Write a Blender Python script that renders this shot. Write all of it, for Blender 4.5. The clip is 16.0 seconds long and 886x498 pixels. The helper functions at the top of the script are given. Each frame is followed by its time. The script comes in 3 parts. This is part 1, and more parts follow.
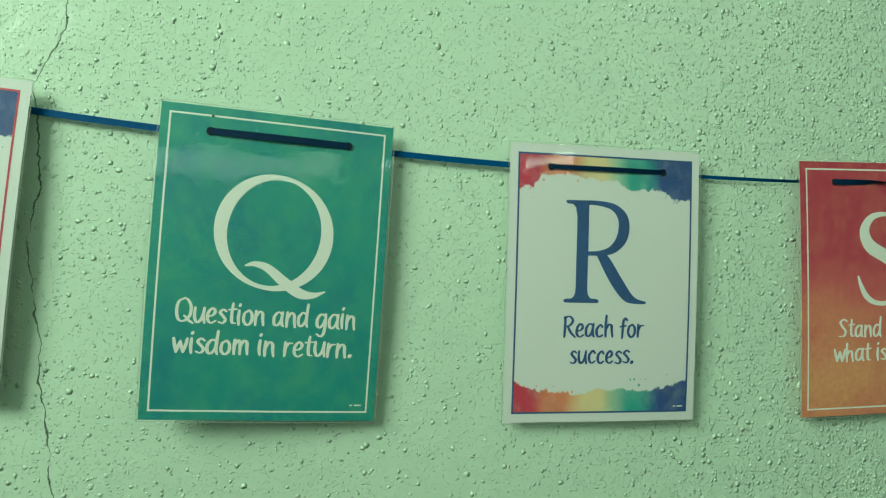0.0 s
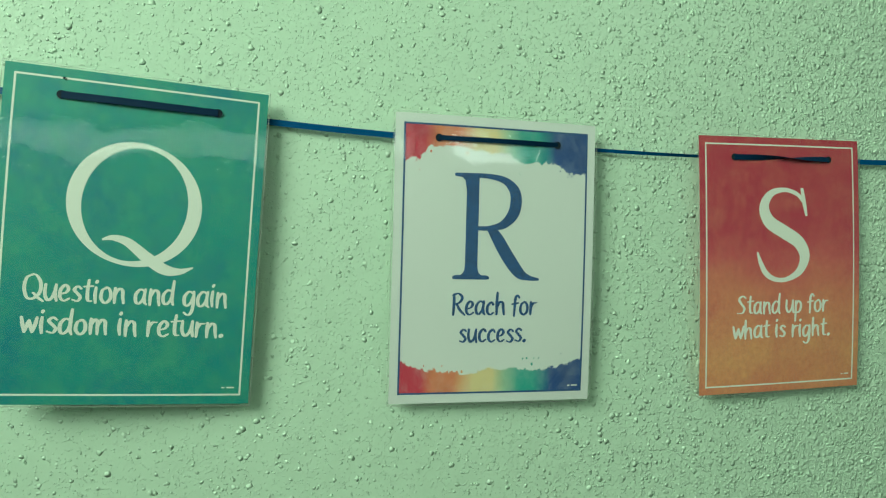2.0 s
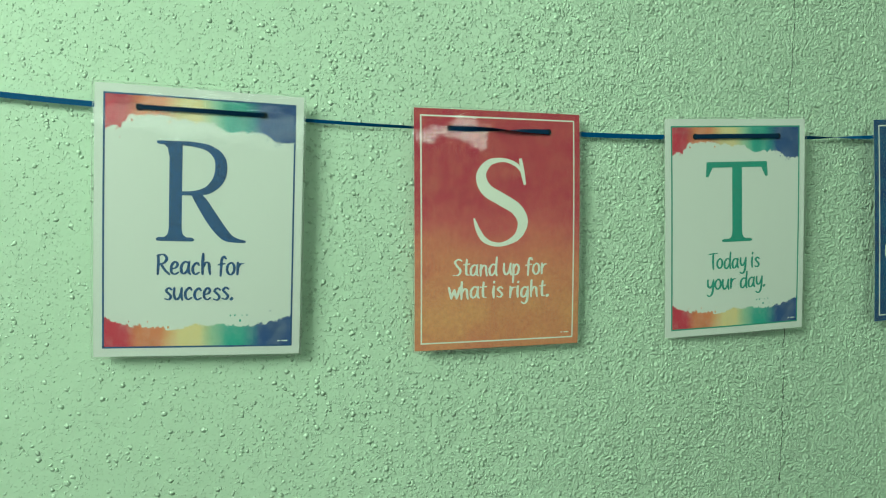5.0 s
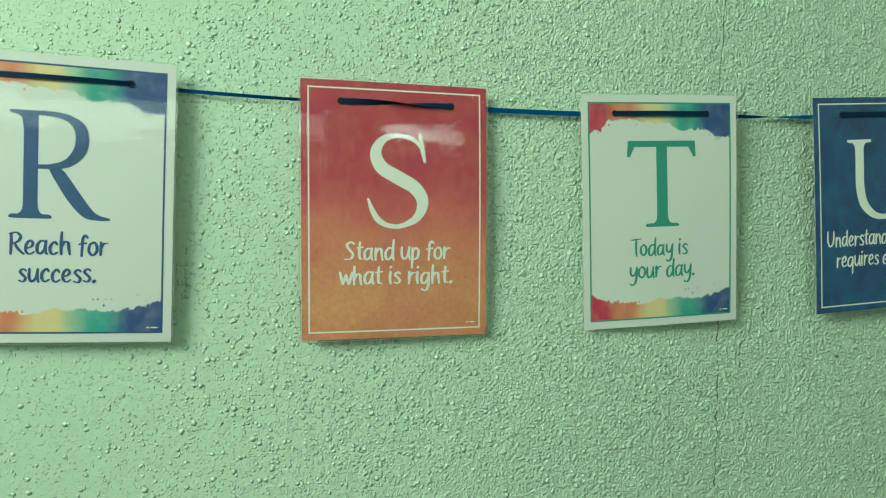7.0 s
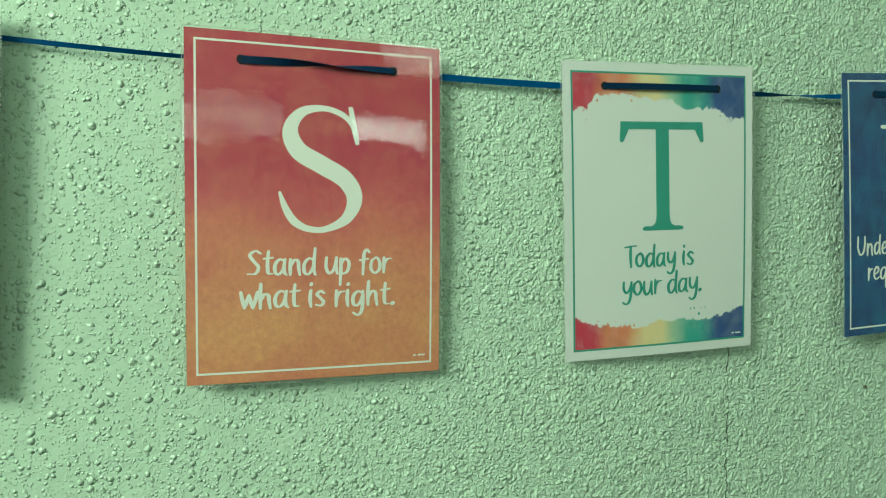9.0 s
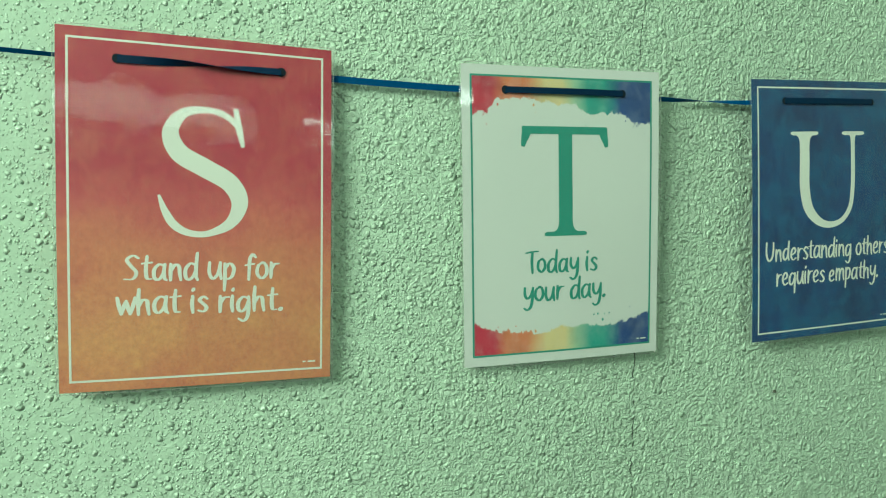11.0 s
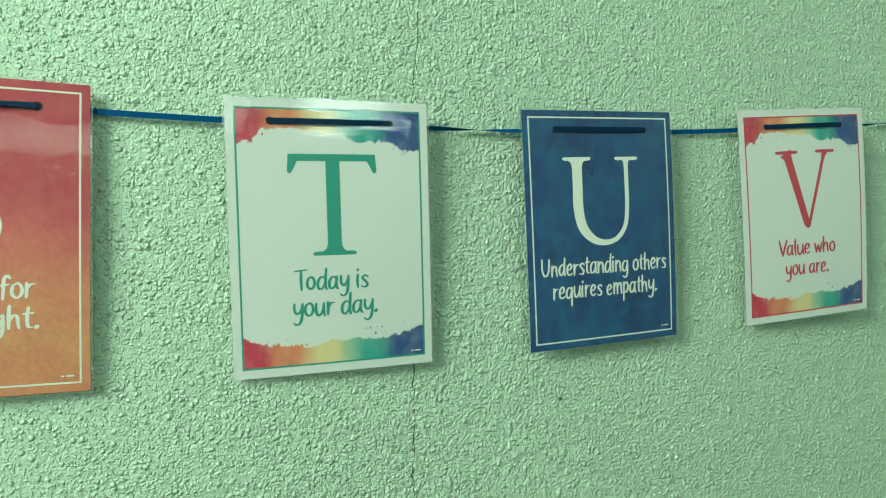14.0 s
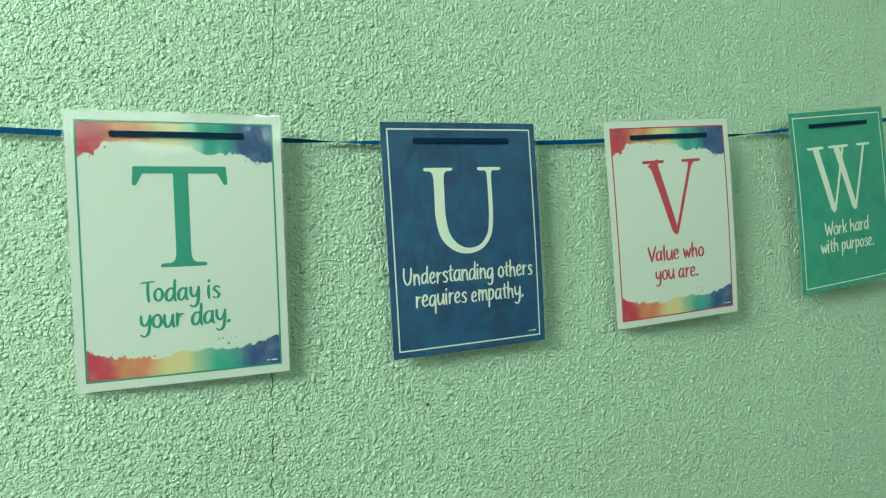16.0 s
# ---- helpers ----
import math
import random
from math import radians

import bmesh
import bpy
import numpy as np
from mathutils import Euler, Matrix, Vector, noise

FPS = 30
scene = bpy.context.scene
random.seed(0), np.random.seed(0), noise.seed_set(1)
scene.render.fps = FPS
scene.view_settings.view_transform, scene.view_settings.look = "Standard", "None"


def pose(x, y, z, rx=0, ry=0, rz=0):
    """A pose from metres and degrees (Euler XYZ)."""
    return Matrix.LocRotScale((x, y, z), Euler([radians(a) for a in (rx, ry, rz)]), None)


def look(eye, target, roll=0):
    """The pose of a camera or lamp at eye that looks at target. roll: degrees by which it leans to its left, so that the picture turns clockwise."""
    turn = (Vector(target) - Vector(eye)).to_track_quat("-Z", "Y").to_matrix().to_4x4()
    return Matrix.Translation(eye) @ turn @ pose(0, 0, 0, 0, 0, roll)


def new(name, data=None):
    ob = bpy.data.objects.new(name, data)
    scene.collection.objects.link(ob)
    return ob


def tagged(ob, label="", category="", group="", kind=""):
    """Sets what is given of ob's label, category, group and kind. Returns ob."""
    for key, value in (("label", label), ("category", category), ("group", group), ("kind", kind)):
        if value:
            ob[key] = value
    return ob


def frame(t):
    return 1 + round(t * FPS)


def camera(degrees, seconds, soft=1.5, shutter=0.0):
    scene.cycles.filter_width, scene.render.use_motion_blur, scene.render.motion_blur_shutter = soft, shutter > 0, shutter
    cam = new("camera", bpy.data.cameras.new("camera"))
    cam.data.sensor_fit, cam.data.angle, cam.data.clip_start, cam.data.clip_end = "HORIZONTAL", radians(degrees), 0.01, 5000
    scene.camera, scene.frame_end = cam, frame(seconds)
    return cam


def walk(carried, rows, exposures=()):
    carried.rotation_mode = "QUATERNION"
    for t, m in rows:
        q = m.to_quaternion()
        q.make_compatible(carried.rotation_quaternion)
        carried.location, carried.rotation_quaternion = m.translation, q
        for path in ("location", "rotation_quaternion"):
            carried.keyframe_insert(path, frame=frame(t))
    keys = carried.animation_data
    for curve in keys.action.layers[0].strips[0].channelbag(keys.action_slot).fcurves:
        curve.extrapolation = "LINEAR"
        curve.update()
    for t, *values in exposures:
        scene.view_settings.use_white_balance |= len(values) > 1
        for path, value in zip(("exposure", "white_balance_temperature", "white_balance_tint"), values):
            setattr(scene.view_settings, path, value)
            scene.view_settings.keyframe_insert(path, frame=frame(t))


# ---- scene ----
cam = camera(71.62, 16.0, soft=1.15)
PATH = [
    (0, (-0.1729, -0.6013, 1.4904), (0.1698, 1.3690, 1.5120), 0.57),
    (0.5, (-0.1556, -0.5961, 1.4871), (0.2071, 1.3707, 1.5015), 0.54),
    (1, (-0.1398, -0.5939, 1.4857), (0.2502, 1.3677, 1.4936), 0.50),
    (1.5, (-0.1162, -0.5922, 1.4789), (0.2997, 1.3641, 1.4765), 0.49),
    (2, (-0.0841, -0.5923, 1.4765), (0.3464, 1.3608, 1.4669), 0.48),
    (2.5, (-0.0346, -0.5945, 1.4742), (0.4171, 1.3538, 1.4588), 0.47),
    (3, (0.0149, -0.6093, 1.4724), (0.4837, 1.3347, 1.4420), 0.50),
    (3.5, (0.0716, -0.6395, 1.4634), (0.5476, 1.3026, 1.4213), 0.49),
    (4, (0.1139, -0.6602, 1.4604), (0.5890, 1.2820, 1.4146), 0.48),
    (4.5, (0.1551, -0.6801, 1.4601), (0.6310, 1.2617, 1.4053), 0.52),
    (5, (0.1907, -0.7002, 1.4635), (0.6651, 1.2413, 1.3879), 0.68),
    (5.2, (0.2066, -0.7115, 1.4613), (0.6847, 1.2290, 1.3845), 0.72),
    (7.3, (0.3330, -0.6610, 1.4317), (0.7867, 1.2864, 1.3904), 0.78),
    (7.5, (0.3371, -0.6348, 1.4372), (0.8079, 1.3085, 1.3912), 0.82),
    (8, (0.3523, -0.5831, 1.4390), (0.8534, 1.3526, 1.3951), 0.79),
    (8.2, (0.3587, -0.5646, 1.4354), (0.8732, 1.3678, 1.4015), 0.74),
    (10.3, (0.4351, -0.5113, 1.4473), (1.0180, 1.4007, 1.3815), 1.25),
    (10.5, (0.4422, -0.5179, 1.4471), (1.0321, 1.3921, 1.3878), 1.25),
    (11, (0.4654, -0.5398, 1.4513), (1.0635, 1.3675, 1.3854), 1.38),
    (11.5, (0.4868, -0.5686, 1.4499), (1.0994, 1.3339, 1.3773), 1.47),
    (12, (0.5081, -0.6018, 1.4541), (1.1247, 1.2996, 1.3877), 1.51),
    (12.5, (0.5389, -0.6253, 1.4536), (1.1616, 1.2746, 1.4020), 1.37),
    (13, (0.5749, -0.6355, 1.4515), (1.2064, 1.2618, 1.4182), 1.21),
    (13.5, (0.6171, -0.6401, 1.4518), (1.2691, 1.2506, 1.4353), 1.04),
    (14, (0.6451, -0.6460, 1.4550), (1.3194, 1.2369, 1.4562), 0.84),
    (14.5, (0.6748, -0.6680, 1.4577), (1.3644, 1.2093, 1.4678), 0.64),
    (15, (0.6971, -0.6899, 1.4584), (1.4062, 1.1801, 1.4788), 0.43),
    (15.5, (0.7248, -0.6953, 1.4556), (1.4623, 1.1634, 1.4872), 0.23),
    (16, (0.7602, -0.7041, 1.4541), (1.5196, 1.1457, 1.4912), 0.07),
]
walk(cam, [(t, look(eye, target, roll)) for t, eye, target, roll in PATH],
     [(0, -1.77, 6750, -32), (4, -1.51, 6650, -32), (8, -1.39, 6750, -29), (12.5, -1.18, 6550, -29), (16, -1.05, 6500, -29.5)])

# ---- world and lights: daylight from a tall window on the short wall and a high strip of windows opposite, and an added fill ----
world = bpy.data.worlds.new("world")
scene.world = world
world.use_nodes = True
wn = world.node_tree
sky = wn.nodes.new("ShaderNodeTexSky")
sky.sky_type, sky.sun_disc = "NISHITA", False
sky.sun_elevation, sky.sun_rotation = radians(40), radians(20)
wn.links.new(sky.outputs[0], wn.nodes["Background"].inputs[0])
wn.nodes["Background"].inputs[1].default_value = 0.08

sun = new("sun", bpy.data.lights.new("sun", "SUN"))
sun.data.energy, sun.data.angle, sun.data.color = 1.0, radians(10), (1, 0.97, 0.92)
sun.matrix_world = look((0, 6, 6), (0, 0, 1))


def window_light(name, eye, target, sx, sy, watts, color=(1, 1, 1)):
    lamp = bpy.data.lights.new(name, "AREA")
    lamp.shape, lamp.size, lamp.size_y, lamp.energy, lamp.color = "RECTANGLE", sx, sy, watts, color
    ob = new(name, lamp)
    ob.matrix_world = look(eye, target)
    return ob


window_light("window_daylight", (-2.02, -1.5, 2.85), (0.0, -1.2, 2.1), 1.36, 0.98, 322, (1.0, 1.0, 0.98))
window_light("strip_daylight", (-0.65, -4.02, 2.30), (-0.65, 0, 2.30), 2.3, 0.27, 15, (0.95, 1.0, 1.0))
# Added fill with no known source; lifts the sheen on the wall's upper right.
window_light("high_fill", (2.6, -4.02, 3.30), (2.0, 0, 2.0), 2.4, 0.5, 46, (1.0, 1.0, 0.97))
window_light("pane_daylight", (1.36, -4.02, 2.34), (1.36, 0, 2.34), 0.72, 0.11, 9, (0.88, 0.90, 1.0))


# ---- material helpers ----
def material(name):
    m = bpy.data.materials.new(name)
    m.use_nodes = True
    nt = m.node_tree
    return m, nt, nt.nodes["Principled BSDF"]


def nd(nt, kind, **inputs):
    n = nt.nodes.new(kind)
    for key, value in inputs.items():
        n.inputs[key.replace("_", " ")].default_value = value
    return n


def math_node(nt, op, a, b=None, c=None):
    n = nt.nodes.new("ShaderNodeMath")
    n.operation = op
    for i, v in enumerate((a, b, c)):
        if v is None:
            continue
        if isinstance(v, (int, float)):
            n.inputs[i].default_value = v
        else:
            nt.links.new(v, n.inputs[i])
    return n.outputs[0]


def ramp(nt, fac, stops, mode="LINEAR"):
    n = nt.nodes.new("ShaderNodeValToRGB")
    n.color_ramp.interpolation = mode
    e = n.color_ramp.elements
    while len(e) < len(stops):
        e.new(0.5)
    for el, (p, c) in zip(e, stops):
        el.position = p
        el.color = (c, c, c, 1) if isinstance(c, (int, float)) else (*c, 1)
    nt.links.new(fac, n.inputs[0])
    return n.outputs[0]


def mix(nt, fac, a, b, mode="MIX"):
    n = nt.nodes.new("ShaderNodeMix")
    n.data_type, n.blend_type = "RGBA", mode
    for socket, v in ((n.inputs[0], fac), (n.inputs[6], a), (n.inputs[7], b)):
        if isinstance(v, (int, float)):
            socket.default_value = v
        elif isinstance(v, tuple):
            socket.default_value = (*v, 1)
        else:
            nt.links.new(v, socket)
    return n.outputs[2]


def noise_at(nt, coord, scale, detail=4.0, rough=0.55, distort=0.0):
    n = nd(nt, "ShaderNodeTexNoise", Scale=scale, Detail=detail, Roughness=rough, Distortion=distort)
    nt.links.new(coord, n.inputs["Vector"])
    return n.outputs["Fac"]


def painted_plaster(name, color, relief=True):
    """Semi-gloss paint over sprayed plaster: sparse drops at one end of the wall, a dense crust at the other."""
    m, nt, bsdf = material(name)
    pos = nt.nodes.new("ShaderNodeNewGeometry").outputs["Position"]
    xyz = nt.nodes.new("ShaderNodeSeparateXYZ")
    nt.links.new(pos, xyz.inputs[0])
    x, z = xyz.outputs[0], xyz.outputs[2]
    blot = noise_at(nt, pos, 2.2, 3)
    fine = noise_at(nt, pos, 60, 4)
    tone = mix(nt, ramp(nt, blot, [(0.3, 0.0), (0.7, 1.0)]), tuple(c * 0.95 for c in color), tuple(min(1, c * 1.03) for c in color))
    tone = mix(nt, math_node(nt, "MULTIPLY", fine, 0.18), tone, tuple(c * 0.7 for c in color))
    bsdf.inputs["Roughness"].default_value = 0.30
    if relief:
        # hairline cracks between the blocks of the wall, coloured dark and sunk in the bump
        wander = math_node(nt, "ADD", math_node(nt, "MULTIPLY", math_node(nt, "SUBTRACT", noise_at(nt, pos, 9, 6, 0.7), 0.5), 0.055),
                           math_node(nt, "MULTIPLY", math_node(nt, "SUBTRACT", noise_at(nt, pos, 70, 3, 0.6), 0.5), 0.012))
        crack = None
        rise = math_node(nt, "SUBTRACT", z, 1.0)
        for at, half, way in ((-0.436, 0.0006, ((0.20, 0.024), (0.29, 0.015), (0.41, 0.002), (0.50, -0.009), (0.55, 0.002), (0.64, -0.004), (0.66, 0.006), (0.70, 0.022))),
                              (0.842, 0.0007, ((0.20, 0.004), (0.31, 0.001), (0.45, 0.0), (0.62, -0.003), (0.68, 0.004), (0.74, 0.001)))):
            along = ramp(nt, rise, [(p, 0.5 + 10 * o) for p, o in way])
            off = math_node(nt, "MULTIPLY", math_node(nt, "SUBTRACT", along, 0.5), 0.1)
            d = math_node(nt, "ABSOLUTE", math_node(nt, "SUBTRACT", math_node(nt, "ADD", x, math_node(nt, "MULTIPLY", wander, 0.45)), math_node(nt, "ADD", off, at)))
            thick = math_node(nt, "MULTIPLY", ramp(nt, noise_at(nt, pos, 35, 2), [(0.36, 0.15), (0.62, 1.4)]), half)
            c = math_node(nt, "LESS_THAN", d, thick)
            crack = c if crack is None else math_node(nt, "MAXIMUM", crack, c)
        tone = mix(nt, math_node(nt, "MULTIPLY", crack, 0.85), tone, (0.03, 0.05, 0.03))
        density = ramp(nt, math_node(nt, "ADD", math_node(nt, "MULTIPLY", x, 0.75), math_node(nt, "MULTIPLY", math_node(nt, "SUBTRACT", blot, 0.5), 0.6)), [(0.0, 0.10), (0.22, 0.34), (0.62, 1.0)])
        flat = nt.nodes.new("ShaderNodeCombineXYZ")
        nt.links.new(x, flat.inputs[0])
        nt.links.new(z, flat.inputs[1])
        stir = nt.nodes.new("ShaderNodeVectorMath")
        stir.operation = "ADD"
        jitter = nd(nt, "ShaderNodeTexNoise", Scale=140.0, Detail=2.0)
        nt.links.new(pos, jitter.inputs["Vector"])
        small = nt.nodes.new("ShaderNodeVectorMath")
        small.operation = "SCALE"
        small.inputs["Scale"].default_value = 0.0035
        nt.links.new(jitter.outputs["Color"], small.inputs[0])
        nt.links.new(flat.outputs[0], stir.inputs[0])
        nt.links.new(small.outputs[0], stir.inputs[1])
        height = None
        for scale in (150.0, 230.0, 330.0):
            cells = nd(nt, "ShaderNodeTexVoronoi", Scale=scale)
            cells.voronoi_dimensions = "2D"
            nt.links.new(stir.outputs[0], cells.inputs["Vector"])
            pick = nt.nodes.new("ShaderNodeSeparateColor")
            nt.links.new(cells.outputs["Color"], pick.inputs[0])
            radius = math_node(nt, "ADD", 0.18, math_node(nt, "MULTIPLY", math_node(nt, "POWER", pick.outputs[0], 2.0), 0.32))
            ratio = math_node(nt, "DIVIDE", cells.outputs["Distance"], radius)
            dome = math_node(nt, "MAXIMUM", 0.0, math_node(nt, "SUBTRACT", 1.0, math_node(nt, "MULTIPLY", ratio, ratio)))
            dome = math_node(nt, "MULTIPLY", math_node(nt, "POWER", dome, 0.7), math_node(nt, "MULTIPLY", radius, 0.85 / scale))
            dome = math_node(nt, "MULTIPLY", dome, math_node(nt, "LESS_THAN", pick.outputs[1], math_node(nt, "MULTIPLY", density, 0.85)))
            height = dome if height is None else math_node(nt, "MAXIMUM", height, dome)
        lumps = math_node(nt, "MULTIPLY", ramp(nt, noise_at(nt, pos, 108, 3, 0.5, 0.8), [(0.40, 0.0), (0.56, 1.0)]), math_node(nt, "MULTIPLY", math_node(nt, "POWER", density, 2.0), 0.0010))
        height = math_node(nt, "ADD", height, lumps)
        height = math_node(nt, "ADD", height, math_node(nt, "MULTIPLY", noise_at(nt, pos, 30, 3), 0.0010))
        height = math_node(nt, "ADD", height, math_node(nt, "MULTIPLY", noise_at(nt, pos, 230, 4, 0.6), 0.00042))
        spray = nd(nt, "ShaderNodeTexVoronoi", Scale=430.0)
        spray.voronoi_dimensions = "2D"
        nt.links.new(stir.outputs[0], spray.inputs["Vector"])
        chance = nt.nodes.new("ShaderNodeSeparateColor")
        nt.links.new(spray.outputs["Color"], chance.inputs[0])
        speck = math_node(nt, "MAXIMUM", 0.0, math_node(nt, "SUBTRACT", 1.0, math_node(nt, "MULTIPLY", spray.outputs["Distance"], math_node(nt, "ADD", 2.4, math_node(nt, "MULTIPLY", chance.outputs[1], 2.0)))))
        speck = math_node(nt, "MULTIPLY", speck, math_node(nt, "LESS_THAN", chance.outputs[0], 0.26))
        height = math_node(nt, "ADD", height, math_node(nt, "MULTIPLY", speck, 0.0006))
        grains = nd(nt, "ShaderNodeTexVoronoi", Scale=190.0)
        grains.voronoi_dimensions, grains.feature = "2D", "DISTANCE_TO_EDGE"
        nt.links.new(stir.outputs[0], grains.inputs["Vector"])
        grain = ramp(nt, grains.outputs["Distance"], [(0.0, 0.0), (0.22, 1.0)], "EASE")
        height = math_node(nt, "ADD", height, math_node(nt, "MULTIPLY", grain, math_node(nt, "MULTIPLY", math_node(nt, "POWER", density, 3.0), 0.00065)))
        height = math_node(nt, "SUBTRACT", height, math_node(nt, "MULTIPLY", crack, 0.0015))
        bump = nd(nt, "ShaderNodeBump", Strength=1.0, Distance=1.0)
        nt.links.new(height, bump.inputs["Height"])
        nt.links.new(bump.outputs[0], bsdf.inputs["Normal"])
    nt.links.new(tone, bsdf.inputs["Base Color"])
    return m


def plain(name, color, rough=0.6, grain=80.0, amount=0.25, metal=0.0):
    m, nt, bsdf = material(name)
    pos = nt.nodes.new("ShaderNodeTexCoord").outputs["Object"]
    n = noise_at(nt, pos, grain, 5, 0.65)
    nt.links.new(mix(nt, ramp(nt, n, [(0.3, 0.0), (0.7, 1.0)]), tuple(c * (1 - amount) for c in color), tuple(min(1, c * (1 + amount * 0.6)) for c in color)), bsdf.inputs["Base Color"])
    bsdf.inputs["Roughness"].default_value, bsdf.inputs["Metallic"].default_value = rough, metal
    return m


def card_coords(nt):
    uv = nt.nodes.new("ShaderNodeTexCoord").outputs["UV"]
    s = nt.nodes.new("ShaderNodeSeparateXYZ")
    nt.links.new(uv, s.inputs[0])
    return uv, s.outputs[0], math_node(nt, "SUBTRACT", 1.0, s.outputs[1])


RED, ORANGE, YELLOW, GREEN, TEAL, BLUE = (0.50, 0.022, 0.065), (0.64, 0.20, 0.10), (0.72, 0.58, 0.30), (0.36, 0.54, 0.38), (0.06, 0.34, 0.28), (0.018, 0.062, 0.24)
PAPER = (0.68, 0.69, 0.68)


def rainbow_paper(name):
    """White card with a watercolour rainbow washed along its top and bottom edges."""
    m, nt, bsdf = material(name)
    uv, u, v = card_coords(nt)
    blur = noise_at(nt, uv, 5, 4)
    rag = math_node(nt, "SUBTRACT", noise_at(nt, uv, 11, 7, 0.62), 0.5)
    rag = math_node(nt, "ADD", rag, math_node(nt, "MULTIPLY", math_node(nt, "SUBTRACT", noise_at(nt, uv, 48, 5, 0.6), 0.5), 0.45))
    along = math_node(nt, "ADD", u, math_node(nt, "MULTIPLY", math_node(nt, "SUBTRACT", blur, 0.5), 0.10))
    hue = ramp(nt, along, [(0.05, RED), (0.14, RED), (0.20, ORANGE), (0.31, ORANGE), (0.40, YELLOW), (0.49, YELLOW), (0.56, GREEN), (0.63, TEAL), (0.71, TEAL), (0.79, BLUE), (0.95, BLUE)])
    wash = noise_at(nt, uv, 14, 6, 0.7)
    hue = mix(nt, ramp(nt, wash, [(0.45, 0.0), (0.78, 0.22)]), hue, PAPER)
    hue = mix(nt, ramp(nt, noise_at(nt, uv, 6, 5, 0.6), [(0.5, 0.0), (0.75, 0.35)]), hue, (0.05, 0.07, 0.16), "MULTIPLY")
    top = ramp(nt, u, [(0.05, 0.165), (0.12, 0.155), (0.17, 0.112), (0.33, 0.112), (0.45, 0.118), (0.56, 0.118), (0.62, 0.152), (0.70, 0.145), (0.80, 0.150), (0.86, 0.185), (0.95, 0.180)])
    low = ramp(nt, u, [(0.05, 0.150), (0.10, 0.140), (0.18, 0.112), (0.27, 0.112), (0.36, 0.098), (0.45, 0.120), (0.55, 0.118), (0.66, 0.122), (0.76, 0.112), (0.86, 0.125), (0.95, 0.145)])
    shift = math_node(nt, "MULTIPLY", rag, 0.075)
    a = math_node(nt, "SUBTRACT", math_node(nt, "ADD", top, shift), v)
    b = math_node(nt, "SUBTRACT", math_node(nt, "ADD", low, shift), math_node(nt, "SUBTRACT", 1.0, v))
    inside = math_node(nt, "MAXIMUM", a, b)
    mask = ramp(nt, math_node(nt, "ADD", math_node(nt, "MULTIPLY", inside, 10), 0.5), [(0.48, 0.0), (0.54, 1.0)])
    # flecks thrown off the brush
    drip = nd(nt, "ShaderNodeTexVoronoi", Scale=46.0)
    drip.voronoi_dimensions = "2D"
    nt.links.new(uv, drip.inputs["Vector"])
    chance = nt.nodes.new("ShaderNodeSeparateColor")
    nt.links.new(drip.outputs["Color"], chance.inputs[0])
    fleck = math_node(nt, "LESS_THAN", drip.outputs["Distance"], math_node(nt, "MULTIPLY", chance.outputs[0], 0.26))
    fleck = math_node(nt, "MULTIPLY", fleck, math_node(nt, "LESS_THAN", chance.outputs[1], 0.14))
    fleck = math_node(nt, "MULTIPLY", fleck, math_node(nt, "GREATER_THAN", inside, -0.042))
    mask = math_node(nt, "MAXIMUM", mask, fleck)
    eu = math_node(nt, "LESS_THAN", math_node(nt, "ABSOLUTE", math_node(nt, "SUBTRACT", u, 0.5)), 0.457)
    ev = math_node(nt, "LESS_THAN", math_node(nt, "ABSOLUTE", math_node(nt, "SUBTRACT", v, 0.5)), 0.463)
    mask = math_node(nt, "MULTIPLY", mask, math_node(nt, "MULTIPLY", eu, ev))
    white = mix(nt, math_node(nt, "MULTIPLY", noise_at(nt, uv, 40, 4), 0.08), PAPER, (0.62, 0.62, 0.60))
    nt.links.new(mix(nt, mask, white, hue), bsdf.inputs["Base Color"])
    bsdf.inputs["Roughness"].default_value = 0.6
    return m


def wash_paper(name, down, dark, light, seed, bloom=1.0, grain=0.48):
    """Card flooded with one watercolour wash: a ramp down the sheet with blooms of a darker and a lighter tone."""
    m, nt, bsdf = material(name)
    uv, u, v = card_coords(nt)
    shifted = nd(nt, "ShaderNodeVectorMath")
    nt.links.new(uv, shifted.inputs[0])
    shifted.inputs[1].default_value = (seed, seed * 0.7, 0)
    c = shifted.outputs[0]
    t = math_node(nt, "ADD", v, math_node(nt, "MULTIPLY", math_node(nt, "SUBTRACT", noise_at(nt, c, 3.2, 6, 0.62), 0.5), 0.30))
    col = ramp(nt, t, down)
    col = mix(nt, ramp(nt, noise_at(nt, c, 3.4, 9, 0.66, 0.2), [(0.44, 0.0), (0.62, 0.65 * bloom)]), col, dark)
    col = mix(nt, ramp(nt, noise_at(nt, c, 6.0, 10, 0.74, 0.2), [(0.45, 0.0), (0.64, 0.5 * bloom)]), col, light)
    col = mix(nt, ramp(nt, noise_at(nt, c, 40, 8, 0.9), [(0.40, 0.0), (0.60, grain)]), col, tuple(x * 0.55 for x in dark))
    col = mix(nt, ramp(nt, noise_at(nt, c, 17, 9, 0.8), [(0.47, 0.0), (0.64, 0.42 * bloom)]), col, light)
    nt.links.new(col, bsdf.inputs["Base Color"])
    bsdf.inputs["Roughness"].default_value = 0.6
    return m


def ink(name, color, fleck=0.5):
    return plain(name, color, 0.6, 420, fleck)


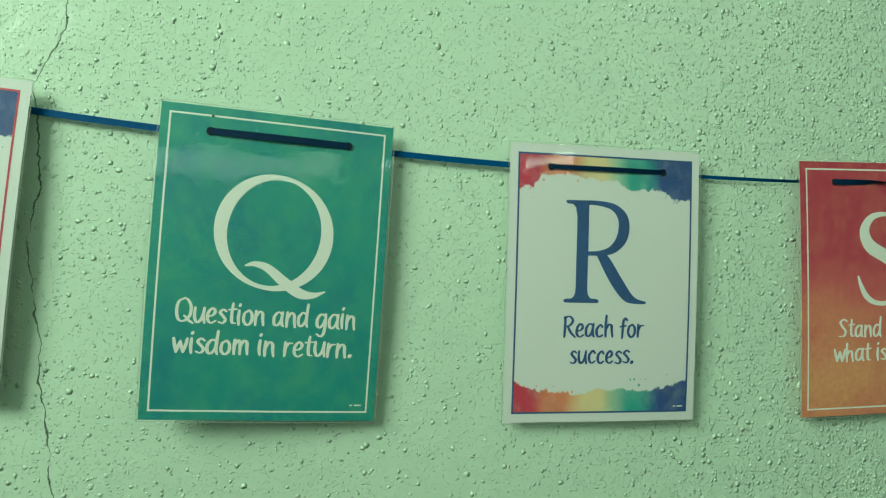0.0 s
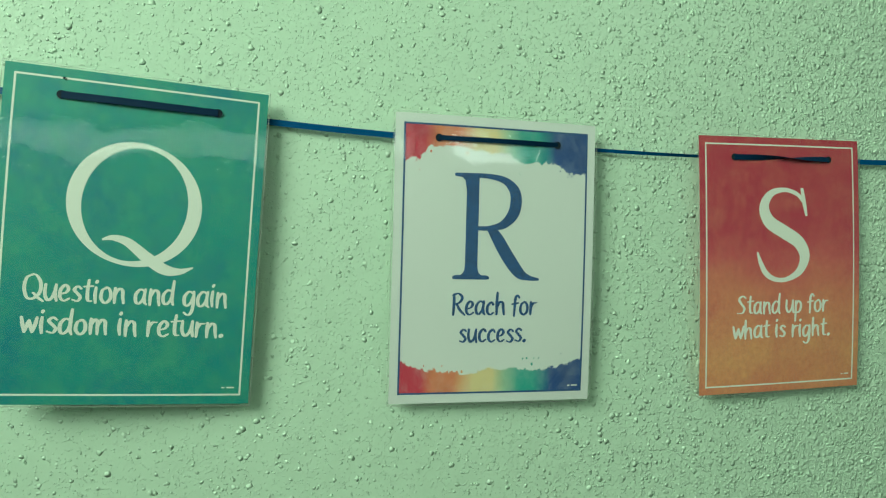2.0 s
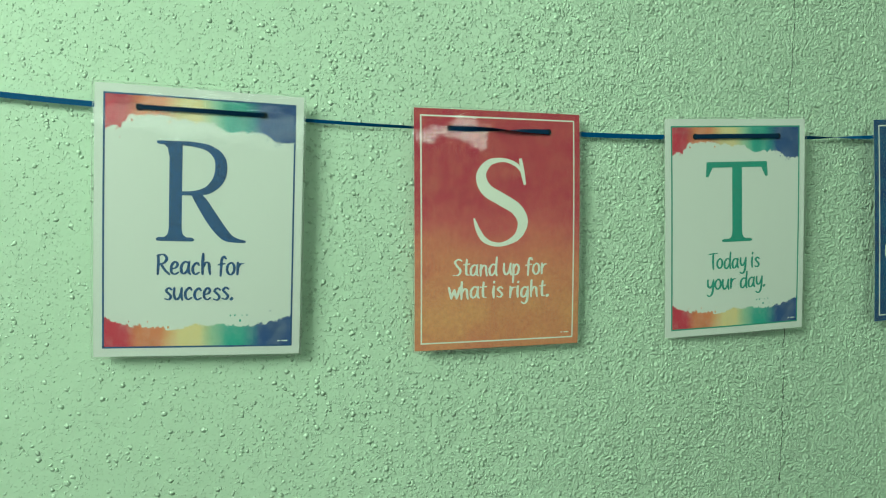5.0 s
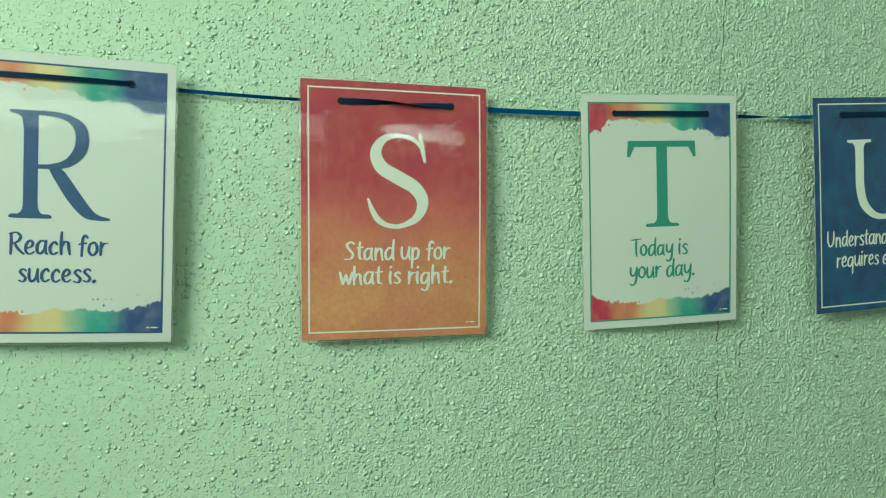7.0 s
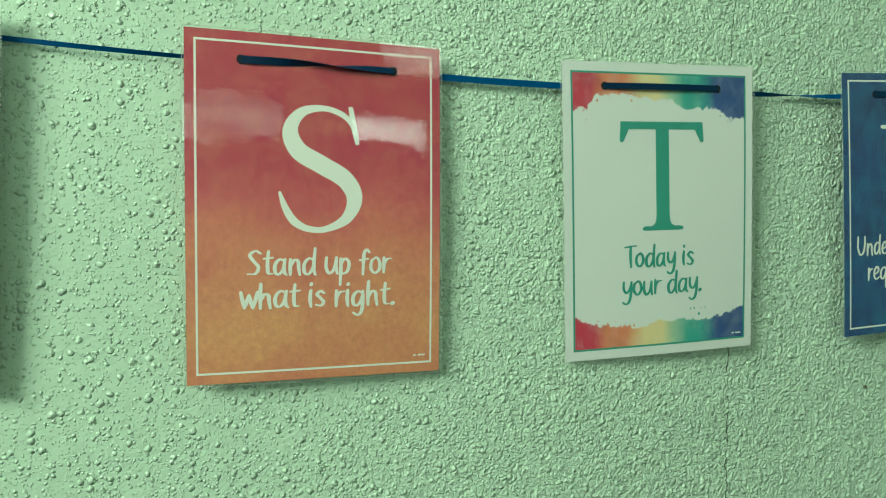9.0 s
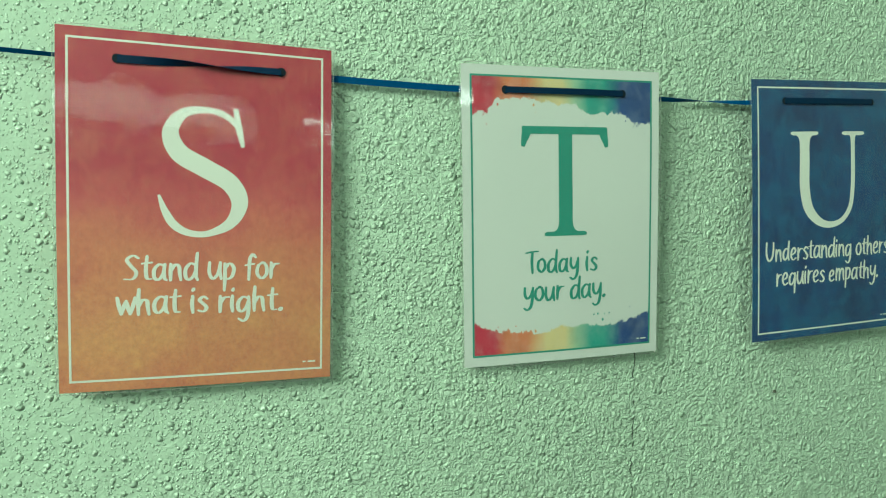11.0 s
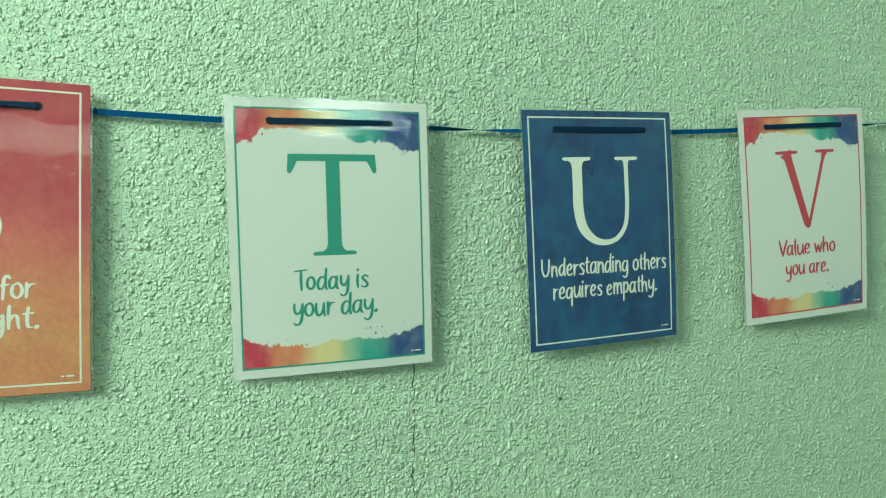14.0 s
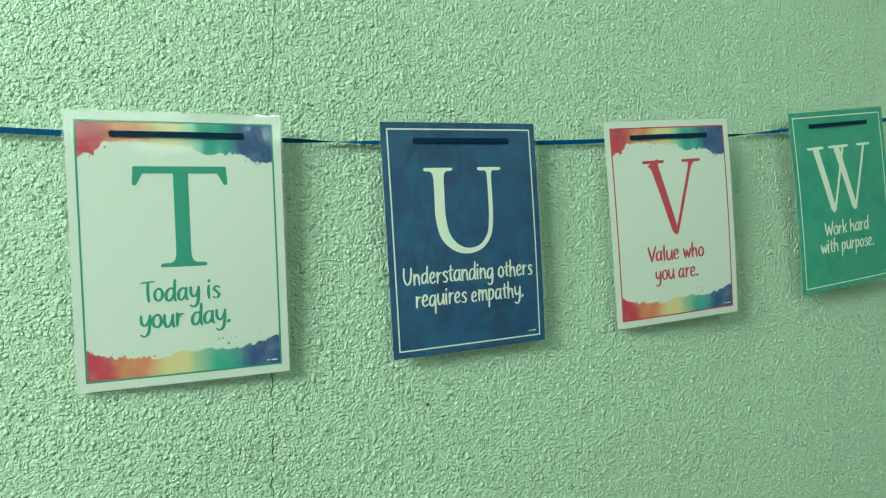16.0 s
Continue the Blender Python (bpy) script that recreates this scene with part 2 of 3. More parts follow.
def film_material():
    """Clear glossy laminate, a little wavy."""
    m, nt, bsdf = material("laminate_film")
    pos = nt.nodes.new("ShaderNodeTexCoord").outputs["Object"]
    bump = nd(nt, "ShaderNodeBump", Strength=0.35, Distance=0.004)
    wide = nd(nt, "ShaderNodeMapping")
    wide.inputs["Scale"].default_value = (1.0, 1.0, 2.0)
    nt.links.new(pos, wide.inputs[0])
    h = math_node(nt, "ADD", noise_at(nt, pos, 12, 2, 0.5), math_node(nt, "MULTIPLY", noise_at(nt, wide.outputs[0], 45, 3, 0.6), 0.085))
    nt.links.new(h, bump.inputs["Height"])
    gloss = nd(nt, "ShaderNodeBsdfGlossy", Roughness=0.05)
    clear = nd(nt, "ShaderNodeBsdfTransparent")
    clear.inputs[0].default_value = (0.995, 0.998, 0.995, 1)
    facing = nd(nt, "ShaderNodeLayerWeight", Blend=0.5)
    sheen = math_node(nt, "ADD", 0.04, math_node(nt, "MULTIPLY", math_node(nt, "POWER", facing.outputs["Facing"], 5.0), 0.9))
    both = nt.nodes.new("ShaderNodeMixShader")
    nt.links.new(bump.outputs[0], gloss.inputs["Normal"])
    nt.links.new(sheen, both.inputs[0])
    nt.links.new(clear.outputs[0], both.inputs[1])
    nt.links.new(gloss.outputs[0], both.inputs[2])
    haze = nd(nt, "ShaderNodeBsdfDiffuse")
    haze.inputs[0].default_value = (0.8, 0.82, 0.8, 1)
    milky = nt.nodes.new("ShaderNodeMixShader")
    milky.inputs[0].default_value = 0.016
    nt.links.new(both.outputs[0], milky.inputs[1])
    nt.links.new(haze.outputs[0], milky.inputs[2])
    nt.links.new(milky.outputs[0], nt.nodes["Material Output"].inputs[0])
    return m


WALL_GREEN = (0.605, 0.75, 0.595)
M_WALL = painted_plaster("green_plaster", WALL_GREEN)
M_ROOM = painted_plaster("room_paint", (0.36, 0.44, 0.37), relief=False)
M_CEIL = plain("ceiling_paint", (0.55, 0.58, 0.53), 0.8, 12, 0.08)
M_FLOOR = plain("floor_vinyl", (0.09, 0.085, 0.08), 0.5, 6, 0.2)
M_FRAME = plain("window_paint", (0.75, 0.75, 0.72), 0.4, 30, 0.08)
M_FILM = film_material()


def rim_material():
    m, nt, bsdf = material("film_rim")
    clear = nd(nt, "ShaderNodeBsdfTransparent")
    both = nt.nodes.new("ShaderNodeMixShader")
    both.inputs[0].default_value = 0.24
    bsdf.inputs["Base Color"].default_value = (0.75, 0.78, 0.72, 1)
    bsdf.inputs["Roughness"].default_value = 0.25
    nt.links.new(clear.outputs[0], both.inputs[1])
    nt.links.new(bsdf.outputs[0], both.inputs[2])
    nt.links.new(both.outputs[0], nt.nodes["Material Output"].inputs[0])
    return m


M_RIM = rim_material()
M_RAINBOW = rainbow_paper("rainbow_paper")
M_TEAL = wash_paper("teal_wash", [(0.0, (0.042, 0.30, 0.235)), (0.5, (0.028, 0.275, 0.235)), (1.0, (0.026, 0.26, 0.23))], (0.010, 0.185, 0.25), (0.08, 0.34, 0.215), 1.3, 1.2, 0.3)
M_SUNSET = wash_paper("red_orange_wash", [(0.0, (0.41, 0.009, 0.048)), (0.36, (0.45, 0.020, 0.068)), (0.49, (0.57, 0.090, 0.105)), (0.62, (0.68, 0.23, 0.130)), (0.85, (0.74, 0.36, 0.155)), (1.0, (0.70, 0.28, 0.13))], (0.45, 0.04, 0.08), (0.68, 0.24, 0.15), 4.1, 0.5, 0.35)
M_NAVY = wash_paper("blue_wash", [(0.0, (0.004, 0.034, 0.165)), (0.5, (0.006, 0.052, 0.205)), (1.0, (0.007, 0.050, 0.205))], (0.003, 0.020, 0.12), (0.018, 0.125, 0.27), 7.7, 1.45, 0.42)
M_JADE = wash_paper("jade_wash", [(0.0, (0.055, 0.31, 0.225)), (0.6, (0.055, 0.33, 0.255)), (1.0, (0.075, 0.36, 0.25))], (0.03, 0.25, 0.23), (0.12, 0.42, 0.26), 9.2)
I_WHITE = ink("white_ink", (0.78, 0.78, 0.73), 0.06)
I_BLUE, I_TEAL, I_RED = ink("blue_ink", (0.022, 0.078, 0.24), 0.6), ink("teal_ink", (0.045, 0.28, 0.215), 0.2), ink("red_ink", (0.52, 0.04, 0.08))
M_HOLE = plain("hole_shadow", (0.004, 0.012, 0.022), 0.95, 50, 0.1)


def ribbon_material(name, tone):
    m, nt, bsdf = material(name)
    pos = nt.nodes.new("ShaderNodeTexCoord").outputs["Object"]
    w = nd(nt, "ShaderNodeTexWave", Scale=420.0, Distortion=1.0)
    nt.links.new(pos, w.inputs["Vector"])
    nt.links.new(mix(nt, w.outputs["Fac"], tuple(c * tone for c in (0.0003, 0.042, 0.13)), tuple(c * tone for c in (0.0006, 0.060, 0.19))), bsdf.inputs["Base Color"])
    bsdf.inputs["Roughness"].default_value = 0.6
    bsdf.inputs["Specular IOR Level"].default_value = 0.15
    bump = nd(nt, "ShaderNodeBump", Strength=0.3, Distance=0.0003)
    nt.links.new(w.outputs["Fac"], bump.inputs["Height"])
    nt.links.new(bump.outputs[0], bsdf.inputs["Normal"])
    return m


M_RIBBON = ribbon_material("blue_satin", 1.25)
# Same satin darkened for the loops: their deeper shade is put into the colour.
M_RIBBON_FRONT = ribbon_material("blue_satin_shaded", 0.36)


# ---- building helpers ----
def part(name, bm, mat, parent=None, label="", smooth=False):
    me = bpy.data.meshes.new(name)
    bm.normal_update()
    bm.to_mesh(me)
    bm.free()
    me.materials.append(mat)
    if smooth:
        me.polygons.foreach_set("use_smooth", [True] * len(me.polygons))
    ob = new(name, me)
    ob.parent = parent
    return tagged(ob, label)


def box(bm, x0, x1, y0, y1, z0, z1):
    vs = [bm.verts.new((x, y, z)) for x in (x0, x1) for y in (y0, y1) for z in (z0, z1)]
    for f in ((0, 1, 3, 2), (4, 6, 7, 5), (0, 4, 5, 1), (2, 3, 7, 6), (0, 2, 6, 4), (1, 5, 7, 3)):
        bm.faces.new([vs[i] for i in f])


WALL_FACE = 0.0015


# ---- the room: the lettered wall, and plain walls that close the place ----
X0, X1, Y0, H = -2.0, 4.0, -4.0, 3.9
bm = bmesh.new()
box(bm, X0 - 0.2, X1 + 0.2, WALL_FACE, 0.2, 0, H)
wall_north = tagged(part("wall_north", bm, M_WALL), "pale green painted wall of sprayed rough plaster", "wall", kind="structure")

bm = bmesh.new()
for y0, y1, z0, z1 in ((Y0, -2.2, 0, H), (-0.8, 0, 0, H), (-2.2, -0.8, 0, 2.35), (-2.2, -0.8, 3.35, H)):
    box(bm, X0 - 0.2, X0, y0, y1, z0, z1)
tagged(part("wall_west", bm, M_ROOM), "grey green painted wall with a window", "wall", kind="structure")
bm = bmesh.new()
box(bm, X1, X1 + 0.2, Y0, 0, 0, H)
tagged(part("wall_east", bm, M_ROOM), "plain grey green painted wall", "wall", kind="structure")
bm = bmesh.new()
for x0, x1, z0, z1 in ((X0 - 0.2, X1 + 0.2, 0, 2.06), (X0 - 0.2, X1 + 0.2, 2.62, 3.0), (X0 - 0.2, X1 + 0.2, 3.6, H), (X0 - 0.2, 1.35, 3.0, 3.6), (3.85, X1 + 0.2, 3.0, 3.6), (X0 - 0.2, -1.85, 2.06, 2.62), (0.55, 0.95, 2.06, 2.62), (1.77, X1 + 0.2, 2.06, 2.62)):
    box(bm, x0, x1, Y0 - 0.2, Y0, z0, z1)
tagged(part("wall_south", bm, M_ROOM), "grey green painted wall with high windows", "wall", kind="structure")
bm = bmesh.new()
box(bm, X0 - 0.2, X1 + 0.2, Y0 - 0.2, 0.2, -0.1, 0)
tagged(part("floor", bm, M_FLOOR), "grey brown vinyl floor", "floor", kind="structure")
bm = bmesh.new()
box(bm, X0 - 0.2, X1 + 0.2, Y0 - 0.2, 0.2, H, H + 0.1)
tagged(part("ceiling", bm, M_CEIL), "plain off-white ceiling", "ceiling", kind="structure")


def window(name, bars):
    ob = tagged(new(name), "white painted window frame", "window", kind="structure")
    for b in bars:
        bm = bmesh.new()
        box(bm, *b)
        part("window_frame", bm, M_FRAME, ob)


window("window_1", [(-2.14, -2.08, -2.2, -0.8, 2.35, 2.39), (-2.14, -2.08, -2.2, -0.8, 3.31, 3.35)])
window("window_2", [(-1.85, 0.55, -4.12, -4.06, 2.06, 2.09), (-1.85, 0.55, -4.12, -4.06, 2.58, 2.62)])
window("window_3", [(0.95, 1.77, -4.12, -4.06, 2.06, 2.09), (0.95, 1.77, -4.12, -4.06, 2.58, 2.62)])

# Unseen opening, made up to hold the added fill lamp.
window("added_window", [(1.35, 3.85, -4.12, -4.06, 3.0, 3.04), (1.35, 3.85, -4.12, -4.06, 3.56, 3.6)])

# ---- drops of plaster standing proud of the wall ----
def plaster_drops():
    rng = np.random.default_rng(5)
    n = 110000
    x = rng.uniform(-0.62, 1.85, n)
    z = rng.uniform(1.05, 1.85, n)
    clump = np.sin(x * 31 + 2 * np.sin(z * 17)) + np.sin(z * 43 + 1.5 * np.sin(x * 23)) + np.sin((x + z) * 71)
    rich = np.clip((x - 0.22 + 0.05 * clump) / 0.62, 0.0, 1.0)
    keep = rng.uniform(0, 1, n) < np.clip(0.080 + 0.055 * clump + 0.26 * rich, 0.02, 1)
    x, z = x[keep], z[keep]
    n = len(x)
    r = np.clip(rng.lognormal(math.log(0.00082), 0.46, n), 0.0004, 0.0023) * (1 + 0.5 * rich[keep])
    tall = r * rng.uniform(0.38, 0.68, n) * (1 - 0.30 * rich[keep])
    turn = np.where(rng.uniform(0, 1, n) < 0.8 * rich[keep], rng.normal(1.9, 0.5, n), rng.uniform(0, math.pi, n))
    stretch = rng.uniform(1.0, 1.35, n) + rng.uniform(0.0, 1.3, n) * rich[keep]
    k = 7
    ang = np.arange(k) * 2 * math.pi / k
    verts = np.zeros((n, 3 * k + 1, 3))
    for ring, (rad, h) in enumerate(((1.0, -0.06), (0.84, 0.46), (0.50, 0.86))):
        wob = rng.uniform(0.82, 1.18, (n, k))
        a = np.cos(ang)[None, :] * stretch[:, None] * r[:, None] * rad * wob
        b = np.sin(ang)[None, :] * r[:, None] * rad * wob
        c, s = np.cos(turn)[:, None], np.sin(turn)[:, None]
        verts[:, ring * k:(ring + 1) * k, 0] = x[:, None] + a * c - b * s
        verts[:, ring * k:(ring + 1) * k, 2] = z[:, None] + a * s + b * c
        verts[:, ring * k:(ring + 1) * k, 1] = WALL_FACE - tall[:, None] * h
    verts[:, 3 * k] = np.stack([x, WALL_FACE - tall, z], 1)
    one = []
    for i in range(k):
        j = (i + 1) % k
        one += [(i, j, k + j), (i, k + j, k + i), (k + i, k + j, 2 * k + j), (k + i, 2 * k + j, 2 * k + i), (2 * k + i, 2 * k + j, 3 * k)]
    faces = (np.array(one)[None] + (np.arange(n) * (3 * k + 1))[:, None, None]).reshape(-1, 3)
    me = bpy.data.meshes.new("plaster_drops")
    me.vertices.add(n * (3 * k + 1))
    me.vertices.foreach_set("co", verts.ravel())
    me.loops.add(faces.size)
    me.loops.foreach_set("vertex_index", faces.ravel().astype(np.int32))
    me.polygons.add(len(faces))
    me.polygons.foreach_set("loop_start", np.arange(0, faces.size, 3, dtype=np.int32))
    me.update(calc_edges=True)
    me.polygons.foreach_set("use_smooth", [True] * len(me.polygons))
    me.materials.append(M_WALL)
    ob = new("plaster_drops", me)
    ob.parent = wall_north
    tagged(ob, "pale green hardened plaster drops", kind="stuff")


plaster_drops()


# ---- pen strokes, for letters and hand-lettered captions ----
def smooth_path(pts, steps=7):
    """Catmull-Rom through points of any dimension."""
    p = [Vector(q) for q in pts]
    if len(p) < 3:
        return [p[0].lerp(p[-1], i / steps) for i in range(steps + 1)]
    p = [p[0] * 2 - p[1], *p, p[-1] * 2 - p[-2]]
    out = []
    for i in range(1, len(p) - 2):
        a, b, c, d = p[i - 1:i + 3]
        for j in range(steps):
            t = j / steps
            out.append(0.5 * ((2 * b) + (c - a) * t + (2 * a - 5 * b + 4 * c - d) * t * t + (3 * b - a - 3 * c + d) * t ** 3))
    return out + [p[-2]]


class Pen:
    """Draws strokes of varying width on a bent sheet; each stroke lies a hair above the one before."""

    def __init__(self, lift, place, bend):
        self.bm, self.lift, self.place, self.bend, self.count = bmesh.new(), lift, place, bend, 0

    def vert(self, x, y, h):
        a, b = self.place(x, y)
        return self.bm.verts.new((a, -self.bend(a, b) - h, b))

    def stroke(self, pts, closed=False, round_ends=False):
        """pts: (x, y, width) along the stroke's middle."""
        h = self.lift + 0.00002 * (self.count % 9)
        self.count += 1
        rows = []
        n = len(pts)
        for i, q in enumerate(pts):
            before, after = (pts[i - 1], pts[(i + 1) % n]) if closed else (pts[max(i - 1, 0)], pts[min(i + 1, n - 1)])
            d = Vector((after[0] - before[0], after[1] - before[1]))
            d = d.normalized() if d.length > 1e-9 else Vector((1, 0))
            w = q[2] / 2
            rows.append((self.vert(q[0] - d.y * w, q[1] + d.x * w, h), self.vert(q[0] + d.y * w, q[1] - d.x * w, h)))
        for i in range(n if closed else n - 1):
            a, b = rows[i], rows[(i + 1) % n]
            self.bm.faces.new((a[0], a[1], b[1], b[0]))
        if round_ends and not closed:
            for i, j in ((0, 1), (n - 1, n - 2)):
                d = Vector((pts[i][0] - pts[j][0], pts[i][1] - pts[j][1]))
                d = d.normalized() if d.length > 1e-9 else Vector((1, 0))
                w = pts[i][2] / 2
                fan = []
                for k in range(1, 5):
                    t = math.pi * k / 5 - math.pi / 2
                    fan.append(self.vert(pts[i][0] + (d.x * math.cos(t) - d.y * math.sin(t)) * w, pts[i][1] + (d.y * math.cos(t) + d.x * math.sin(t)) * w, h))
                ends = rows[i] if i else (rows[i][1], rows[i][0])
                self.bm.faces.new((ends[1], *fan, ends[0]))

    def stroke_flat(self, a, b, half):
        """A thin straight band from a to b, half as wide as half on either side."""
        rows = []
        for i in range(33):
            t = i / 32
            x, y = a[0] + (b[0] - a[0]) * t, a[1] + (b[1] - a[1]) * t
            rows.append((self.vert(x - half[0], y - half[1], self.lift), self.vert(x + half[0], y + half[1], self.lift)))
        for p, q in zip(rows, rows[1:]):
            self.bm.faces.new((p[0], p[1], q[1], q[0]))

    def line(self, *pts):
        """A straight-sided stroke through (x, y, width) points."""
        out = []
        for a, b in zip(pts, pts[1:]):
            out += [tuple(Vector(a).lerp(Vector(b), i / 6)) for i in range(6)]
        self.stroke(out + [pts[-1]])

    def curve(self, *pts):
        self.stroke([tuple(q) for q in smooth_path(pts, 9)])

    def foot(self, x, w, x0, x1, y=0.0, up=1, bracket=True):
        """A bracketed serif under (up=1) or over (up=-1) a stem."""
        self.line((x0, y + up * 0.015, 0.022), (x0 + 0.03, y + up * 0.020, 0.040), (x1 - 0.03, y + up * 0.020, 0.040), (x1, y + up * 0.015, 0.022))
        if bracket:
            self.curve((x, y + up * 0.035, w * 1.9), (x, y + up * 0.055, w * 1.4), (x, y + up * 0.09, w * 1.1), (x, y + up * 0.14, w))


# Roman capitals on a body one unit high.
def letter_q(p):
    ring = []
    for i in range(72):
        t = 2 * math.pi * i / 72
        ring.append((0.5 + 0.452 * math.cos(t), 0.482 + 0.488 * math.sin(t), 0.036 + 0.078 * abs(math.cos(t + 0.25)) ** 1.6))
    p.stroke(ring, closed=True)
    p.curve((0.27, 0.18, 0.015), (0.35, 0.20, 0.045), (0.46, 0.17, 0.07), (0.60, 0.06, 0.09), (0.74, -0.035, 0.09), (0.86, -0.05, 0.055), (0.97, -0.01, 0.01))


def letter_r(p):
    p.line((0.20, 0.03, 0.128), (0.20, 0.972, 0.128))
    p.foot(0.20, 0.128, 0.01, 0.39)
    p.curve((0.10, 0.968, 0.04), (0.15, 0.945, 0.08), (0.185, 0.87, 0.11))
    p.curve((0.012, 0.984, 0.022), (0.05, 0.980, 0.036), (0.16, 0.978, 0.042), (0.36, 0.978, 0.046), (0.54, 0.94, 0.07), (0.645, 0.83, 0.115), (0.64, 0.66, 0.12), (0.54, 0.535, 0.085), (0.40, 0.49, 0.048), (0.25, 0.482, 0.038))
    p.curve((0.38, 0.50, 0.07), (0.46, 0.40, 0.115), (0.58, 0.22, 0.128), (0.70, 0.075, 0.11), (0.80, 0.025, 0.055), (0.92, 0.008, 0.02))


def letter_s(p):
    p.curve((0.60, 0.84, 0.03), (0.52, 0.93, 0.045), (0.37, 0.977, 0.046), (0.20, 0.94, 0.075), (0.11, 0.80, 0.115), (0.17, 0.64, 0.14), (0.35, 0.53, 0.145), (0.53, 0.42, 0.14), (0.605, 0.27, 0.125), (0.54, 0.11, 0.085), (0.38, 0.024, 0.05), (0.24, 0.026, 0.05), (0.135, 0.085, 0.062), (0.07, 0.19, 0.052), (0.026, 0.315, 0.02))
    p.line((0.575, 1.0, 0.035), (0.60, 0.85, 0.05), (0.63, 0.70, 0.03))


def letter_t(p):
    p.line((0.45, 0.03, 0.142), (0.45, 0.95, 0.142))
    p.foot(0.45, 0.142, 0.23, 0.67)
    p.line((0.02, 0.965, 0.07), (0.88, 0.965, 0.07))
    p.curve((0.058, 0.99, 0.10), (0.048, 0.93, 0.085), (0.030, 0.87, 0.06), (0.016, 0.815, 0.035))
    p.curve((0.842, 0.99, 0.10), (0.852, 0.93, 0.085), (0.870, 0.87, 0.06), (0.884, 0.815, 0.035))


def letter_u(p):
    p.curve((0.19, 0.96, 0.125), (0.19, 0.70, 0.125), (0.19, 0.42, 0.125), (0.24, 0.20, 0.118), (0.37, 0.06, 0.09), (0.53, 0.015, 0.065), (0.69, 0.06, 0.056), (0.80, 0.20, 0.054), (0.835, 0.42, 0.054), (0.84, 0.70, 0.054), (0.84, 0.96, 0.054))
    p.foot(0.19, 0.125, 0.01, 0.37, 1.0, -1)
    p.foot(0.84, 0.054, 0.69, 1.0, 1.0, -1)


def letter_v(p):
    p.line((0.18, 0.97, 0.125), (0.47, 0.06, 0.10), (0.50, 0.0, 0.03))
    p.line((0.80, 0.97, 0.05), (0.50, 0.02, 0.045))
    p.foot(0.17, 0.11, 0.0, 0.36, 1.0, -1, False)
    p.foot(0.80, 0.05, 0.65, 0.97, 1.0, -1, False)
    p.curve((0.165, 0.975, 0.20), (0.185, 0.94, 0.155), (0.205, 0.89, 0.125))
    p.curve((0.805, 0.975, 0.12), (0.79, 0.94, 0.075), (0.77, 0.88, 0.048))


def letter_w(p):
    p.line((0.17, 0.97, 0.12), (0.43, 0.06, 0.10), (0.455, 0.0, 0.03))
    p.line((0.74, 0.97, 0.045), (0.46, 0.03, 0.045))
    p.line((0.60, 0.97, 0.12), (0.88, 0.06, 0.10), (0.905, 0.0, 0.03))
    p.line((1.20, 0.97, 0.045), (0.91, 0.03, 0.045))
    p.foot(0.16, 0.11, 0.0, 0.34, 1.0, -1, False)
    p.foot(0.61, 0.10, 0.44, 0.86, 1.0, -1, False)
    p.foot(1.20, 0.05, 1.05, 1.34, 1.0, -1, False)


# Brush hand: each letter is its strokes on a body whose small letters are one unit high, then its advance.
BRUSH = {}


def brush(char, advance, *strokes):
    BRUSH[char] = (advance, [[tuple(float(n) for n in q.split(",")) for q in s.split()] for s in strokes])


BOWL = ".60,.90 .36,1.0 .10,.66 .10,.18 .28,.02 .50,.26 .62,.66"
brush("a", .84, BOWL, ".66,1.0 .60,.5 .64,.12 .74,.0")
brush("c", .70, ".56,.80 .40,1.0 .12,.68 .10,.24 .30,.0 .58,.16")
brush("d", .84, BOWL, ".70,1.62 .64,.9 .62,.3 .70,.0")
brush("e", .74, ".10,.42 .42,.54 .54,.80 .36,1.0 .12,.70 .10,.22 .32,.0 .60,.16")
brush("f", .62, ".62,1.40 .46,1.58 .30,1.30 .26,.7 .22,-.08", ".04,.86 .54,.96")
brush("g", .84, BOWL, ".66,1.0 .66,.3 .58,-.36 .36,-.62 .10,-.46")
brush("h", .80, ".14,1.62 .10,.9 .10,.0", ".10,.48 .32,.92 .54,.86 .58,.44 .64,.0")
brush("i", .36, ".14,1.0 .10,.5 .14,.0", ".15,1.34 .18,1.42")
brush("k", .72, ".12,1.60 .10,.8 .10,.0", ".56,.98 .36,.64 .14,.46", ".24,.54 .44,.24 .64,.0")
brush("l", .34, ".16,1.62 .11,.8 .15,.0")
brush("m", 1.10, ".12,1.0 .10,.5 .10,.0", ".10,.52 .30,.95 .45,.82 .46,.4 .46,.0", ".46,.52 .68,.95 .86,.82 .88,.4 .92,.0")
brush("n", .80, ".12,1.0 .10,.5 .10,.0", ".10,.50 .34,.95 .55,.84 .58,.42 .64,.0")
brush("o", .76, ".42,.98 .14,.80 .08,.30 .32,.0 .58,.28 .58,.74 .40,1.0 .26,.90")
brush("p", .78, ".12,1.0 .12,.3 .08,-.70", ".12,.62 .36,1.0 .60,.74 .52,.22 .28,.02 .12,.14")
brush("q", .84, BOWL, ".66,1.0 .64,.2 .62,-.70")
brush("r", .62, ".12,1.0 .12,.5 .10,.0", ".11,.50 .30,.88 .58,.94")
brush("s", .64, ".54,.86 .34,1.0 .14,.78 .32,.54 .50,.28 .34,.02 .06,.10")
brush("t", .58, ".30,1.42 .24,.7 .28,.12 .50,.06", ".04,.98 .54,1.04")
